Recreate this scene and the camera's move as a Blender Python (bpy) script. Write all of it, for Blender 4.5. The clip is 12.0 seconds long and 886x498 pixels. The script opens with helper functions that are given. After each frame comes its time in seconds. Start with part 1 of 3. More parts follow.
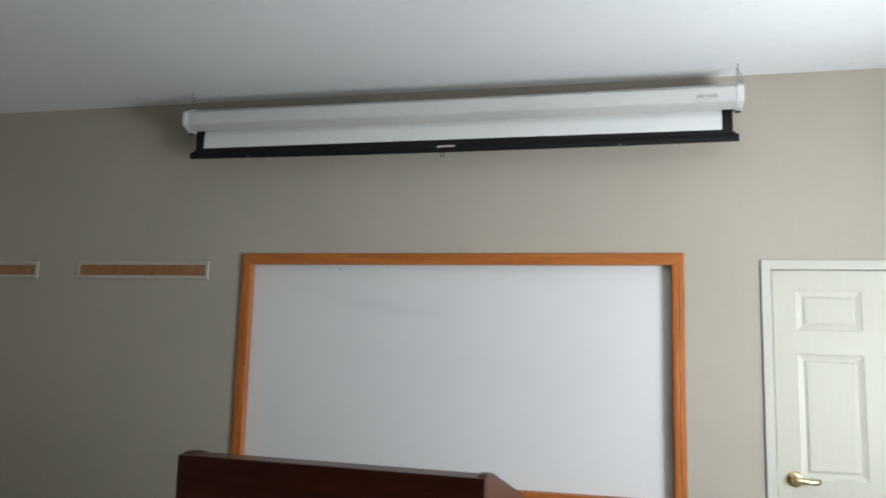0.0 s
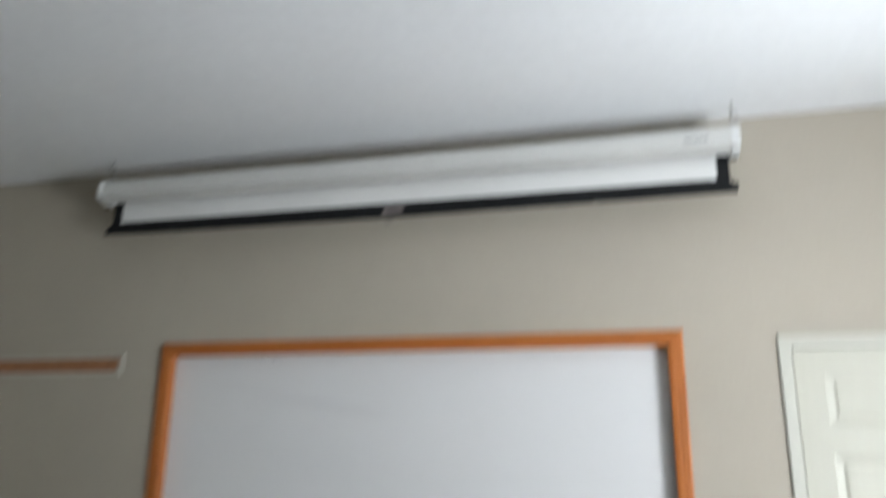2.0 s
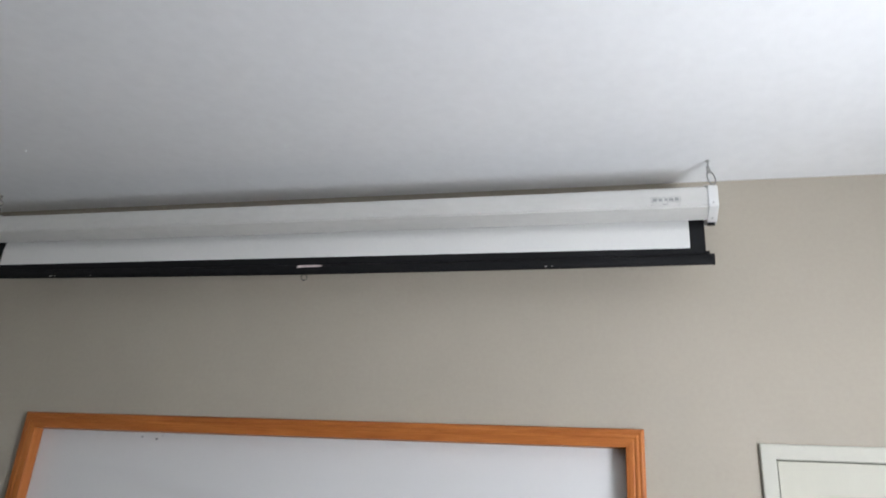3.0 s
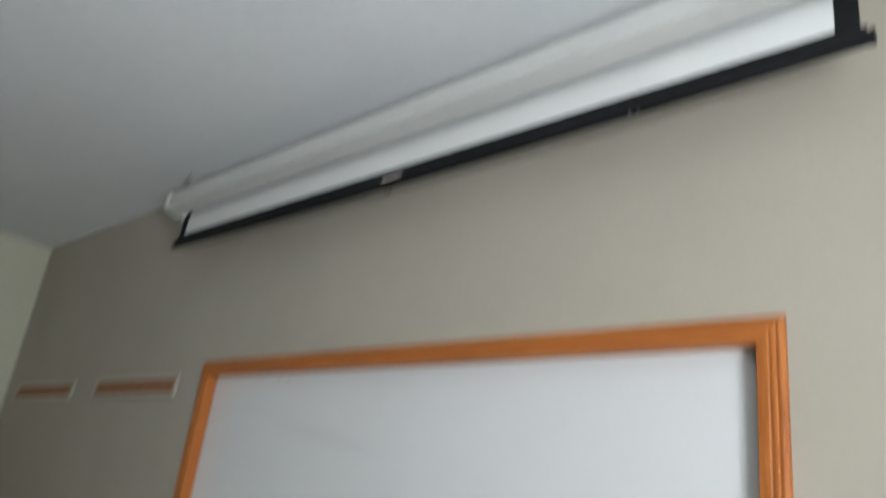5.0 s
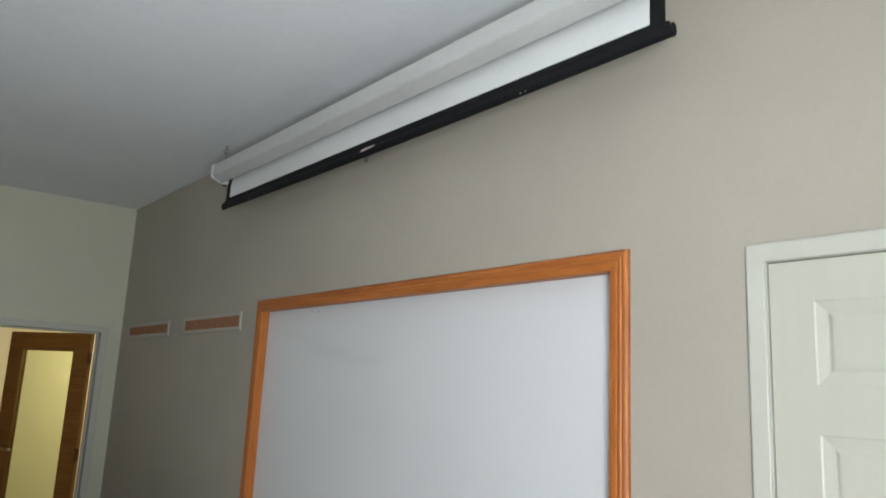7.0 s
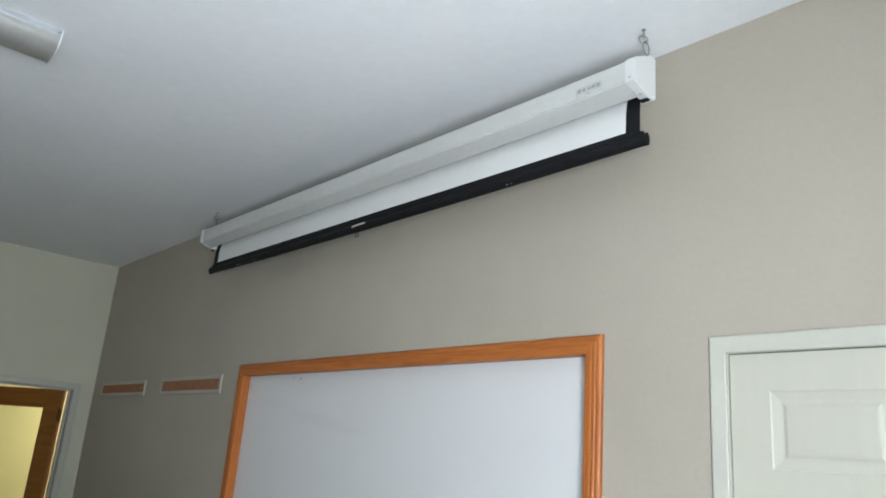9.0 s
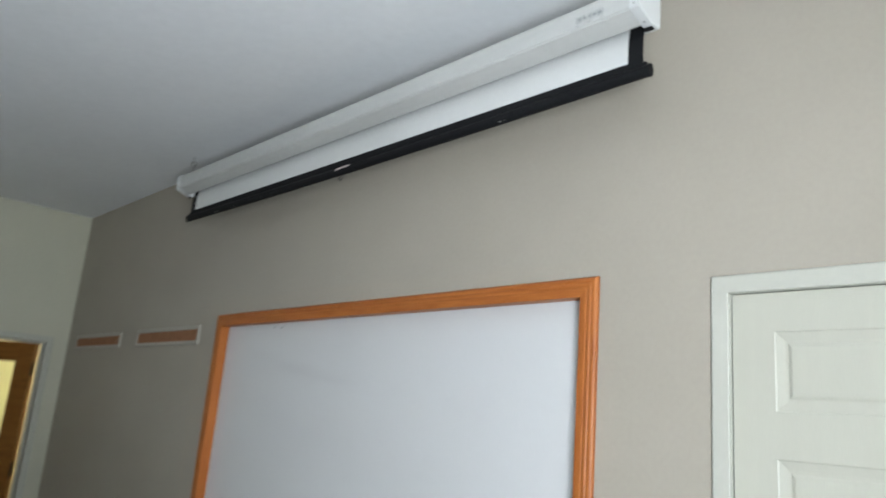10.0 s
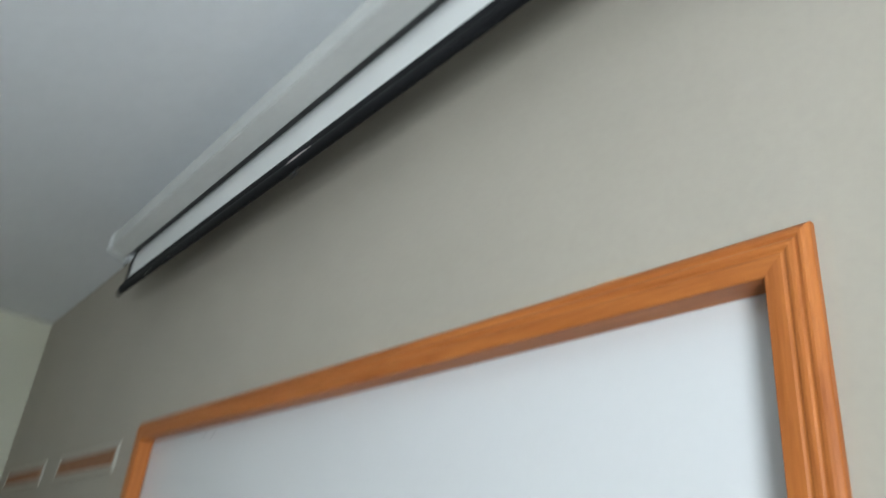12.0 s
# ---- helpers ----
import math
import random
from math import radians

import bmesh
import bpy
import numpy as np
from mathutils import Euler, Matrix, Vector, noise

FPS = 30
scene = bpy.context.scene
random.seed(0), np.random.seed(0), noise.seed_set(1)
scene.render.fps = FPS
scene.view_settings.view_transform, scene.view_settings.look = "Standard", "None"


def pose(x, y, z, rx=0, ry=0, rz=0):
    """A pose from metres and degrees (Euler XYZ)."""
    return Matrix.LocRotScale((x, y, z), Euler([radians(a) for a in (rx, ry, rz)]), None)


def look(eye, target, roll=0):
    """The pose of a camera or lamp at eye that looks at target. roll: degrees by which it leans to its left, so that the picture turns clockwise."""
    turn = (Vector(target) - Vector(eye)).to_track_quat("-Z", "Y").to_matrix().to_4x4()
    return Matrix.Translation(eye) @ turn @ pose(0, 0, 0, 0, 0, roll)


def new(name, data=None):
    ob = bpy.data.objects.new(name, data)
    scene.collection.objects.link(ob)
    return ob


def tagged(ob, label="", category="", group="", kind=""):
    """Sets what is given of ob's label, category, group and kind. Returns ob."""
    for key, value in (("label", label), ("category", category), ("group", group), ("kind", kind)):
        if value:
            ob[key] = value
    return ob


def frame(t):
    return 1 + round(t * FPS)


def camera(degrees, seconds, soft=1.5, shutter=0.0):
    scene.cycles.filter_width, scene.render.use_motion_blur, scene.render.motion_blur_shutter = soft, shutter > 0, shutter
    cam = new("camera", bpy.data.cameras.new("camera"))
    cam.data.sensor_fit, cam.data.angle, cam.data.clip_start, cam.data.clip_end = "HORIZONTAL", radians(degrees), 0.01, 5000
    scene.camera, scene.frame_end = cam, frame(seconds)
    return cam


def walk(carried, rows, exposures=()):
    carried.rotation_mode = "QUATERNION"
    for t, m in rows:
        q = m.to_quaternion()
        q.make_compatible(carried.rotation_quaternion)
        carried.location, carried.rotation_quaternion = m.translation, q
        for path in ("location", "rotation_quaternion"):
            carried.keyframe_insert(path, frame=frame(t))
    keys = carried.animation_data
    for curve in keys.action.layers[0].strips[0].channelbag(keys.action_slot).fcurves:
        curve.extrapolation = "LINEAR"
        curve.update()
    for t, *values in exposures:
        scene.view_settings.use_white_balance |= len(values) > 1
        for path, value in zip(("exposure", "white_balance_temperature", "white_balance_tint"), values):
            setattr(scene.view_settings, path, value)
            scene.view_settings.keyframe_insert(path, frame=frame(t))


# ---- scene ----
cam = camera(62.6, 12.0, soft=1.7, shutter=1.0)
PATH = [
    (0, (2.155, -4.028, 1.634), (1.716, -2.093, 1.886), 1.5),
    (0.2, (2.159, -4.011, 1.625), (1.692, -2.082, 1.871), 1.7),
    (0.3, (2.167, -3.991, 1.622), (1.685, -2.064, 1.854), 1.8),
    (0.5, (2.171, -3.949, 1.62), (1.67, -2.025, 1.829), 1.8),
    (0.7, (2.194, -3.878, 1.627), (1.681, -1.952, 1.795), 2.6),
    (0.8, (2.212, -3.84, 1.633), (1.664, -1.925, 1.814), 2.3),
    (1, (2.254, -3.757, 1.638), (1.665, -1.855, 1.826), 2.3),
    (1.2, (2.278, -3.688, 1.641), (1.663, -1.796, 1.844), 2.6),
    (1.3, (2.289, -3.66, 1.642), (1.679, -1.768, 1.863), 2.6),
    (1.5, (2.311, -3.582, 1.639), (1.721, -1.688, 1.892), 1.1),
    (1.7, (2.326, -3.484, 1.638), (1.772, -1.586, 1.938), 0.3),
    (1.8, (2.343, -3.422, 1.642), (1.807, -1.527, 1.994), 0.5),
    (2, (2.328, -3.292, 1.637), (1.849, -1.422, 2.16), 0.6),
    (2.2, (2.292, -3.171, 1.621), (1.899, -1.317, 2.259), 2.3),
    (2.3, (2.284, -3.113, 1.613), (1.932, -1.252, 2.255), 3.0),
    (2.5, (2.286, -3.004, 1.619), (1.955, -1.148, 2.286), 3.5),
    (2.7, (2.335, -2.895, 1.656), (1.978, -1.044, 2.326), 3.0),
    (2.8, (2.395, -2.81, 1.693), (2.004, -0.987, 2.416), 3.3),
    (3, (2.456, -2.71, 1.741), (2.009, -0.904, 2.474), 3.7),
    (3.2, (2.513, -2.6, 1.714), (2.041, -0.809, 2.471), 2.9),
    (4.8, (3.027, -1.712, 1.658), (1.769, -0.371, 2.443), 6.2),
    (4.9, (3.063, -1.72, 1.631), (1.786, -0.372, 2.375), 7.1),
    (5, (3.102, -1.721, 1.608), (1.787, -0.375, 2.286), 7.3),
    (5.2, (3.192, -1.735, 1.584), (1.822, -0.379, 2.116), 5.9),
    (5.3, (3.234, -1.74, 1.584), (1.885, -0.341, 2.056), 5.0),
    (5.5, (3.322, -1.761, 1.59), (2.004, -0.318, 2.017), 4.3),
    (5.7, (3.397, -1.79, 1.638), (2.047, -0.357, 1.994), 4.8),
    (5.8, (3.432, -1.802, 1.654), (2.066, -0.386, 2.012), 4.4),
    (6, (3.511, -1.816, 1.694), (2.137, -0.416, 2.08), 2.9),
    (6.2, (3.606, -1.8, 1.687), (2.223, -0.411, 2.088), 2.3),
    (6.3, (3.654, -1.79, 1.695), (2.261, -0.407, 2.077), 1.6),
    (6.5, (3.752, -1.769, 1.689), (2.313, -0.444, 2.103), 1.7),
    (6.6, (3.795, -1.776, 1.687), (2.314, -0.496, 2.1), 2.2),
    (6.7, (3.828, -1.794, 1.686), (2.313, -0.542, 2.06), 2.2),
    (8.3, (3.992, -1.963, 1.675), (2.475, -0.757, 2.17), 5.3),
    (8.5, (4.002, -1.995, 1.688), (2.51, -0.769, 2.208), 5.0),
    (8.7, (4.002, -1.99, 1.685), (2.53, -0.752, 2.234), 5.2),
    (8.8, (3.998, -1.995, 1.686), (2.542, -0.743, 2.246), 5.1),
    (9, (3.995, -2.0, 1.697), (2.547, -0.735, 2.248), 4.5),
    (9.2, (3.984, -2.007, 1.689), (2.559, -0.726, 2.265), 4.4),
    (9.3, (3.981, -2.012, 1.696), (2.557, -0.727, 2.263), 4.4),
    (9.5, (3.968, -2.025, 1.687), (2.539, -0.74, 2.24), 4.5),
    (9.7, (3.944, -2.013, 1.663), (2.497, -0.721, 2.149), 5.2),
    (9.8, (3.93, -1.977, 1.658), (2.472, -0.686, 2.116), 5.6),
    (10, (3.877, -1.925, 1.639), (2.453, -0.6, 2.102), 4.7),
    (10.2, (3.814, -1.829, 1.653), (2.38, -0.544, 2.193), 3.9),
    (10.3, (3.761, -1.754, 1.632), (2.325, -0.487, 2.209), 4.2),
    (10.5, (3.693, -1.669, 1.648), (2.254, -0.434, 2.283), 5.8),
    (10.7, (3.614, -1.587, 1.644), (2.153, -0.379, 2.283), 5.4),
    (10.8, (3.565, -1.545, 1.626), (2.104, -0.347, 2.283), 6.0),
    (11, (3.443, -1.467, 1.594), (1.995, -0.283, 2.302), 6.9),
    (11.2, (3.295, -1.366, 1.591), (1.889, -0.17, 2.36), 8.0),
    (11.3, (3.231, -1.328, 1.602), (1.868, -0.099, 2.397), 6.6),
    (11.5, (3.116, -1.232, 1.606), (1.694, -0.018, 2.316), 8.5),
    (11.7, (3.026, -1.114, 1.625), (1.586, 0.075, 2.341), 6.4),
    (11.8, (2.99, -1.034, 1.627), (1.531, 0.109, 2.379), 6.5),
    (11.9, (2.953, -0.943, 1.633), (1.497, 0.165, 2.439), 6.8),
    (12, (2.922, -0.878, 1.659), (1.481, 0.22, 2.507), 5.7),
    (12.1, (2.89, -0.813, 1.687), (1.465, 0.275, 2.573), 4.5),
]
# the phone's own exposure and white balance on the way
EXPOSURES = [
    (0.0, 0.02, 6500, 9), (1.0, 0.02, 6500, 11), (2.0, 0.04, 6500, 10), (2.6, -0.02, 6530, 14), (3.2, -0.10, 6530, 14), (5.0, -0.08, 6505, 8),
    (6.0, -0.07, 6540, 8.5), (6.7, -0.14, 6530, 8.5), (8.4, -0.04, 6290, 8), (9.5, -0.05, 6270, 8), (10.5, 0.0, 6285, 8), (11.0, 0.05, 6260, 5), (11.5, 0.06, 6215, 3.5), (12.0, 0.08, 6210, 5),
]
walk(cam, [(t, look(eye, target, roll)) for t, eye, target, roll in PATH], EXPOSURES)

# ---- light ----
world = bpy.data.worlds.new("sky")
scene.world = world
world.use_nodes = True
wn = world.node_tree.nodes
sky = wn.new("ShaderNodeTexSky")
sky.sky_type, sky.sun_disc = "NISHITA", False
sky.sun_elevation, sky.sun_rotation = radians(48), radians(200)
wn["Background"].inputs["Strength"].default_value = 0.08
world.node_tree.links.new(sky.outputs["Color"], wn["Background"].inputs["Color"])


def area_lamp(name, m, width, height, watts, colour):
    data = bpy.data.lights.new(name, "AREA")
    data.shape, data.size, data.size_y, data.energy, data.color = "RECTANGLE", width, height, watts, colour
    lamp = new(name, data)
    lamp.matrix_basis = m
    return lamp


# daylight of the two east windows, in their openings
area_lamp("window_daylight", look((4.57, -2.08, 1.40), (0.57, -1.50, 2.55)), 1.04, 1.48, 127, (0.855, 0.93, 0.985))
area_lamp("window_daylight", look((4.57, -4.20, 1.40), (0.57, -3.60, 2.40)), 1.10, 1.48, 31, (0.855, 0.93, 0.985))
# warm ceiling lamp of the hallway
area_lamp("hall_lamp", look((-3.6, 0.75, 2.56), (-3.6, 0.75, 0)), 0.5, 0.5, 33, (1.0, 0.87, 0.60))


# ---- materials ----
def material(name, colour, rough=0.6, metal=0.0, spots=0.06, spot_scale=3.0, grain=0.04, grain_scale=60.0,
             bump=0.1, bump_scale=300.0, bump_depth=0.001, stretch=(1, 1, 1), coat=0.0):
    """A painted or plain surface: broad blotches, fine grain and relief."""
    mat = bpy.data.materials.new(name)
    mat.use_nodes = True
    nodes, links = mat.node_tree.nodes, mat.node_tree.links
    bsdf = nodes["Principled BSDF"]
    coord = nodes.new("ShaderNodeTexCoord")
    mapping = nodes.new("ShaderNodeMapping")
    mapping.inputs["Scale"].default_value = stretch
    links.new(coord.outputs["Object"], mapping.inputs["Vector"])
    value = None
    for scale, amount in ((spot_scale, spots), (grain_scale, grain)):
        tex = nodes.new("ShaderNodeTexNoise")
        tex.inputs["Scale"].default_value, tex.inputs["Detail"].default_value = scale, 4
        links.new(mapping.outputs["Vector"], tex.inputs["Vector"])
        ramp = nodes.new("ShaderNodeMapRange")
        ramp.inputs["From Min"].default_value, ramp.inputs["From Max"].default_value = 0.3, 0.7
        ramp.inputs["To Min"].default_value, ramp.inputs["To Max"].default_value = 1 - amount, 1 + amount
        links.new(tex.outputs["Fac"], ramp.inputs["Value"])
        if value is None:
            value = ramp.outputs["Result"]
        else:
            mul = nodes.new("ShaderNodeMath")
            mul.operation = "MULTIPLY"
            links.new(value, mul.inputs[0])
            links.new(ramp.outputs["Result"], mul.inputs[1])
            value = mul.outputs["Value"]
    hsv = nodes.new("ShaderNodeHueSaturation")
    hsv.inputs["Color"].default_value = (*colour, 1)
    links.new(value, hsv.inputs["Value"])
    links.new(hsv.outputs["Color"], bsdf.inputs["Base Color"])
    bsdf.inputs["Roughness"].default_value, bsdf.inputs["Metallic"].default_value = rough, metal
    bsdf.inputs["Coat Weight"].default_value = coat
    relief = nodes.new("ShaderNodeTexNoise")
    relief.inputs["Scale"].default_value, relief.inputs["Detail"].default_value = bump_scale, 3
    links.new(mapping.outputs["Vector"], relief.inputs["Vector"])
    bumps = nodes.new("ShaderNodeBump")
    bumps.inputs["Strength"].default_value, bumps.inputs["Distance"].default_value = bump, bump_depth
    links.new(relief.outputs["Fac"], bumps.inputs["Height"])
    links.new(bumps.outputs["Normal"], bsdf.inputs["Normal"])
    return mat


def wood(name, light, dark, rough=0.4, scale=1.0, coat=0.15):
    """Wood with its grain along the local x axis."""
    mat = bpy.data.materials.new(name)
    mat.use_nodes = True
    nodes, links = mat.node_tree.nodes, mat.node_tree.links
    bsdf = nodes["Principled BSDF"]
    coord = nodes.new("ShaderNodeTexCoord")
    info = nodes.new("ShaderNodeObjectInfo")
    shift = nodes.new("ShaderNodeVectorMath")
    shift.operation = "MULTIPLY_ADD"
    links.new(info.outputs["Random"], shift.inputs[0])
    shift.inputs[1].default_value = (7.0, 3.0, 5.0)
    links.new(coord.outputs["Object"], shift.inputs[2])
    mapping = nodes.new("ShaderNodeMapping")
    mapping.inputs["Scale"].default_value = (1.6 * scale, 26 * scale, 26 * scale)
    links.new(shift.outputs["Vector"], mapping.inputs["Vector"])
    broad = nodes.new("ShaderNodeTexNoise")
    broad.inputs["Scale"].default_value, broad.inputs["Detail"].default_value = 1.3, 5
    broad.inputs["Distortion"].default_value = 1.2
    fine = nodes.new("ShaderNodeTexNoise")
    fine.inputs["Scale"].default_value, fine.inputs["Detail"].default_value = 9.0, 6
    for tex in (broad, fine):
        links.new(mapping.outputs["Vector"], tex.inputs["Vector"])
    mix = nodes.new("ShaderNodeMix")
    mix.inputs["Factor"].default_value = 0.35
    links.new(broad.outputs["Fac"], mix.inputs["A"])
    links.new(fine.outputs["Fac"], mix.inputs["B"])
    ramp = nodes.new("ShaderNodeValToRGB")
    ramp.color_ramp.elements[0].position, ramp.color_ramp.elements[1].position = 0.32, 0.68
    ramp.color_ramp.elements[0].color, ramp.color_ramp.elements[1].color = (*dark, 1), (*light, 1)
    links.new(mix.outputs["Result"], ramp.inputs["Fac"])
    links.new(ramp.outputs["Color"], bsdf.inputs["Base Color"])
    bumps = nodes.new("ShaderNodeBump")
    bumps.inputs["Strength"].default_value, bumps.inputs["Distance"].default_value = 0.15, 0.001
    links.new(fine.outputs["Fac"], bumps.inputs["Height"])
    links.new(bumps.outputs["Normal"], bsdf.inputs["Normal"])
    bsdf.inputs["Roughness"].default_value, bsdf.inputs["Coat Weight"].default_value = rough, coat
    bsdf.inputs["Coat Roughness"].default_value = 0.25
    return mat


M_WALL = material("greige_wall_paint", (0.382, 0.342, 0.281), 0.75, spots=0.035, spot_scale=1.6, grain=0.02, bump=0.25, bump_scale=220)
M_CREAM = material("cream_wall_paint", (0.46, 0.445, 0.345), 0.75, spots=0.035, spot_scale=1.6, grain=0.02, bump=0.25, bump_scale=220)
M_CEIL = material("ceiling_paint", (0.78, 0.79, 0.80), 0.85, spots=0.025, spot_scale=1.2, grain=0.02, grain_scale=25, bump=0.3, bump_scale=150)
M_FLOOR = material("floor_carpet", (0.072, 0.062, 0.042), 0.95, spots=0.12, spot_scale=2, grain=0.25, grain_scale=250, bump=0.6, bump_scale=500)
M_TRIM = material("white_trim_paint", (0.495, 0.485, 0.42), 0.5, spots=0.02, grain=0.015, bump=0.08, bump_scale=120)
M_DOOR = material("white_door_paint", (0.498, 0.483, 0.405), 0.45, spots=0.02, spot_scale=4, grain=0.015, bump=0.12, bump_scale=60, stretch=(6, 6, 0.6))
M_GREYTRIM = material("grey_cream_trim_paint", (0.41, 0.40, 0.335), 0.6, spots=0.03, grain=0.02, bump=0.08, bump_scale=120)
M_BRASS = material("polished_brass", (0.80, 0.64, 0.36), 0.28, 1.0, spots=0.08, grain=0.03, bump=0.03)
M_STEEL = material("dull_steel", (0.42, 0.42, 0.41), 0.38, 1.0, spots=0.15, spot_scale=40, bump=0.08)
M_HINGE = material("dark_bronze", (0.16, 0.09, 0.045), 0.45, 0.8, spots=0.1, spot_scale=40)
M_WIRE = material("grey_wire_steel", (0.33, 0.33, 0.32), 0.42, 0.85, spots=0.2, spot_scale=60, bump=0.08)
M_IRON = material("dark_wire_steel", (0.11, 0.11, 0.11), 0.4, 1.0, spots=0.15, spot_scale=40, bump=0.08)
M_OAK = wood("honey_stained_wood", (0.47, 0.158, 0.036), (0.285, 0.078, 0.0145), 0.42, coat=0.0)
M_OAK.node_tree.nodes["Principled BSDF"].inputs["Specular IOR Level"].default_value = 0.3
M_HALLOAK = wood("dark_oak_door", (0.30, 0.125, 0.027), (0.17, 0.064, 0.011), 0.4)
M_MAHOGANY = wood("dark_mahogany", (0.066, 0.0146, 0.0066), (0.028, 0.0060, 0.0030), 0.30, coat=0.0)
M_MAHOGANY.node_tree.nodes["Principled BSDF"].inputs["Specular IOR Level"].default_value = 0.24
M_RAW = material("raw_pale_wood", (0.50, 0.27, 0.13), 0.7, spots=0.2, spot_scale=90, grain=0.1)
M_KNOT = material("dark_wood_knot", (0.09, 0.028, 0.008), 0.5, spots=0.2, spot_scale=90)
M_CORK = material("cork", (0.29, 0.132, 0.060), 0.9, spots=0.16, spot_scale=22, grain=0.14, grain_scale=260, bump=0.5, bump_scale=350)
M_STRIPFRAME = material("pale_strip_frame", (0.42, 0.39, 0.328), 0.55, spots=0.05, grain=0.03, bump=0.08)
M_CASE = material("offwhite_case_enamel", (0.57, 0.565, 0.54), 0.45, spots=0.05, spot_scale=5, grain=0.03, bump=0.05, stretch=(0.3, 1, 1))
# dark grey that paints the shade up inside the screen's slot
M_SLOT = material("dark_slot_shade", (0.11, 0.11, 0.11), 0.7, spots=0.1, bump=0.08)
M_CAP = material("white_plastic_cap", (0.67, 0.67, 0.66), 0.4, spots=0.02, grain=0.01, bump=0.03)
M_FABRIC = material("white_screen_fabric", (0.69, 0.685, 0.665), 0.85, spots=0.012, grain=0.01, bump=0.1, bump_scale=900)
M_BLACK = material("black_screen_border", (0.006, 0.006, 0.007), 0.75, spots=0.2, grain=0.1, bump=0.08)
M_BATTEN = material("black_batten_enamel", (0.005, 0.005, 0.006), 0.65, spots=0.2, grain=0.1, bump=0.03)
for _m in (M_BLACK, M_BATTEN):
    _m.node_tree.nodes["Principled BSDF"].inputs["Specular IOR Level"].default_value = 0.25
M_PAPER = material("worn_paper_sticker", (0.62, 0.52, 0.50), 0.7, spots=0.15, spot_scale=60, grain=0.1, bump=0.1)
M_FAINT = material("faint_grey_print", (0.27, 0.27, 0.27), 0.6)
M_PRINT = material("grey_print", (0.20, 0.20, 0.20), 0.6)
M_LAMP = material("white_fixture_enamel", (0.70, 0.72, 0.74), 0.4, spots=0.03, grain=0.02, bump=0.03)
M_HALL = material("hall_wall_paint", (0.76, 0.70, 0.50), 0.7, spots=0.03, spot_scale=1.5, bump=0.2, bump_scale=220)

M_LENS = material("prismatic_diffuser", (0.34, 0.33, 0.31), 0.35, spots=0.03, bump=0.35, bump_scale=160, bump_depth=0.002)
M_LENS.node_tree.nodes["Principled BSDF"].inputs["Transmission Weight"].default_value = 0.25

# the lens again, paler and bluer: window light painted on its sides
M_SIDE = material("prismatic_side_daylit", (0.37, 0.385, 0.405), 0.3, spots=0.04, bump=0.35, bump_scale=160, bump_depth=0.002)

M_GLASS = bpy.data.materials.new("hall_door_glass")
M_GLASS.use_nodes = True
_g = M_GLASS.node_tree.nodes["Principled BSDF"]
_g.inputs["Base Color"].default_value = (0.88, 0.98, 0.86, 1)
_g.inputs["Transmission Weight"].default_value, _g.inputs["Roughness"].default_value, _g.inputs["IOR"].default_value = 1.0, 0.18, 1.3

M_CLEAR = bpy.data.materials.new("window_glass")
M_CLEAR.use_nodes = True
_g = M_CLEAR.node_tree.nodes["Principled BSDF"]
_g.inputs["Transmission Weight"].default_value, _g.inputs["Roughness"].default_value, _g.inputs["IOR"].default_value = 1.0, 0.0, 1.1


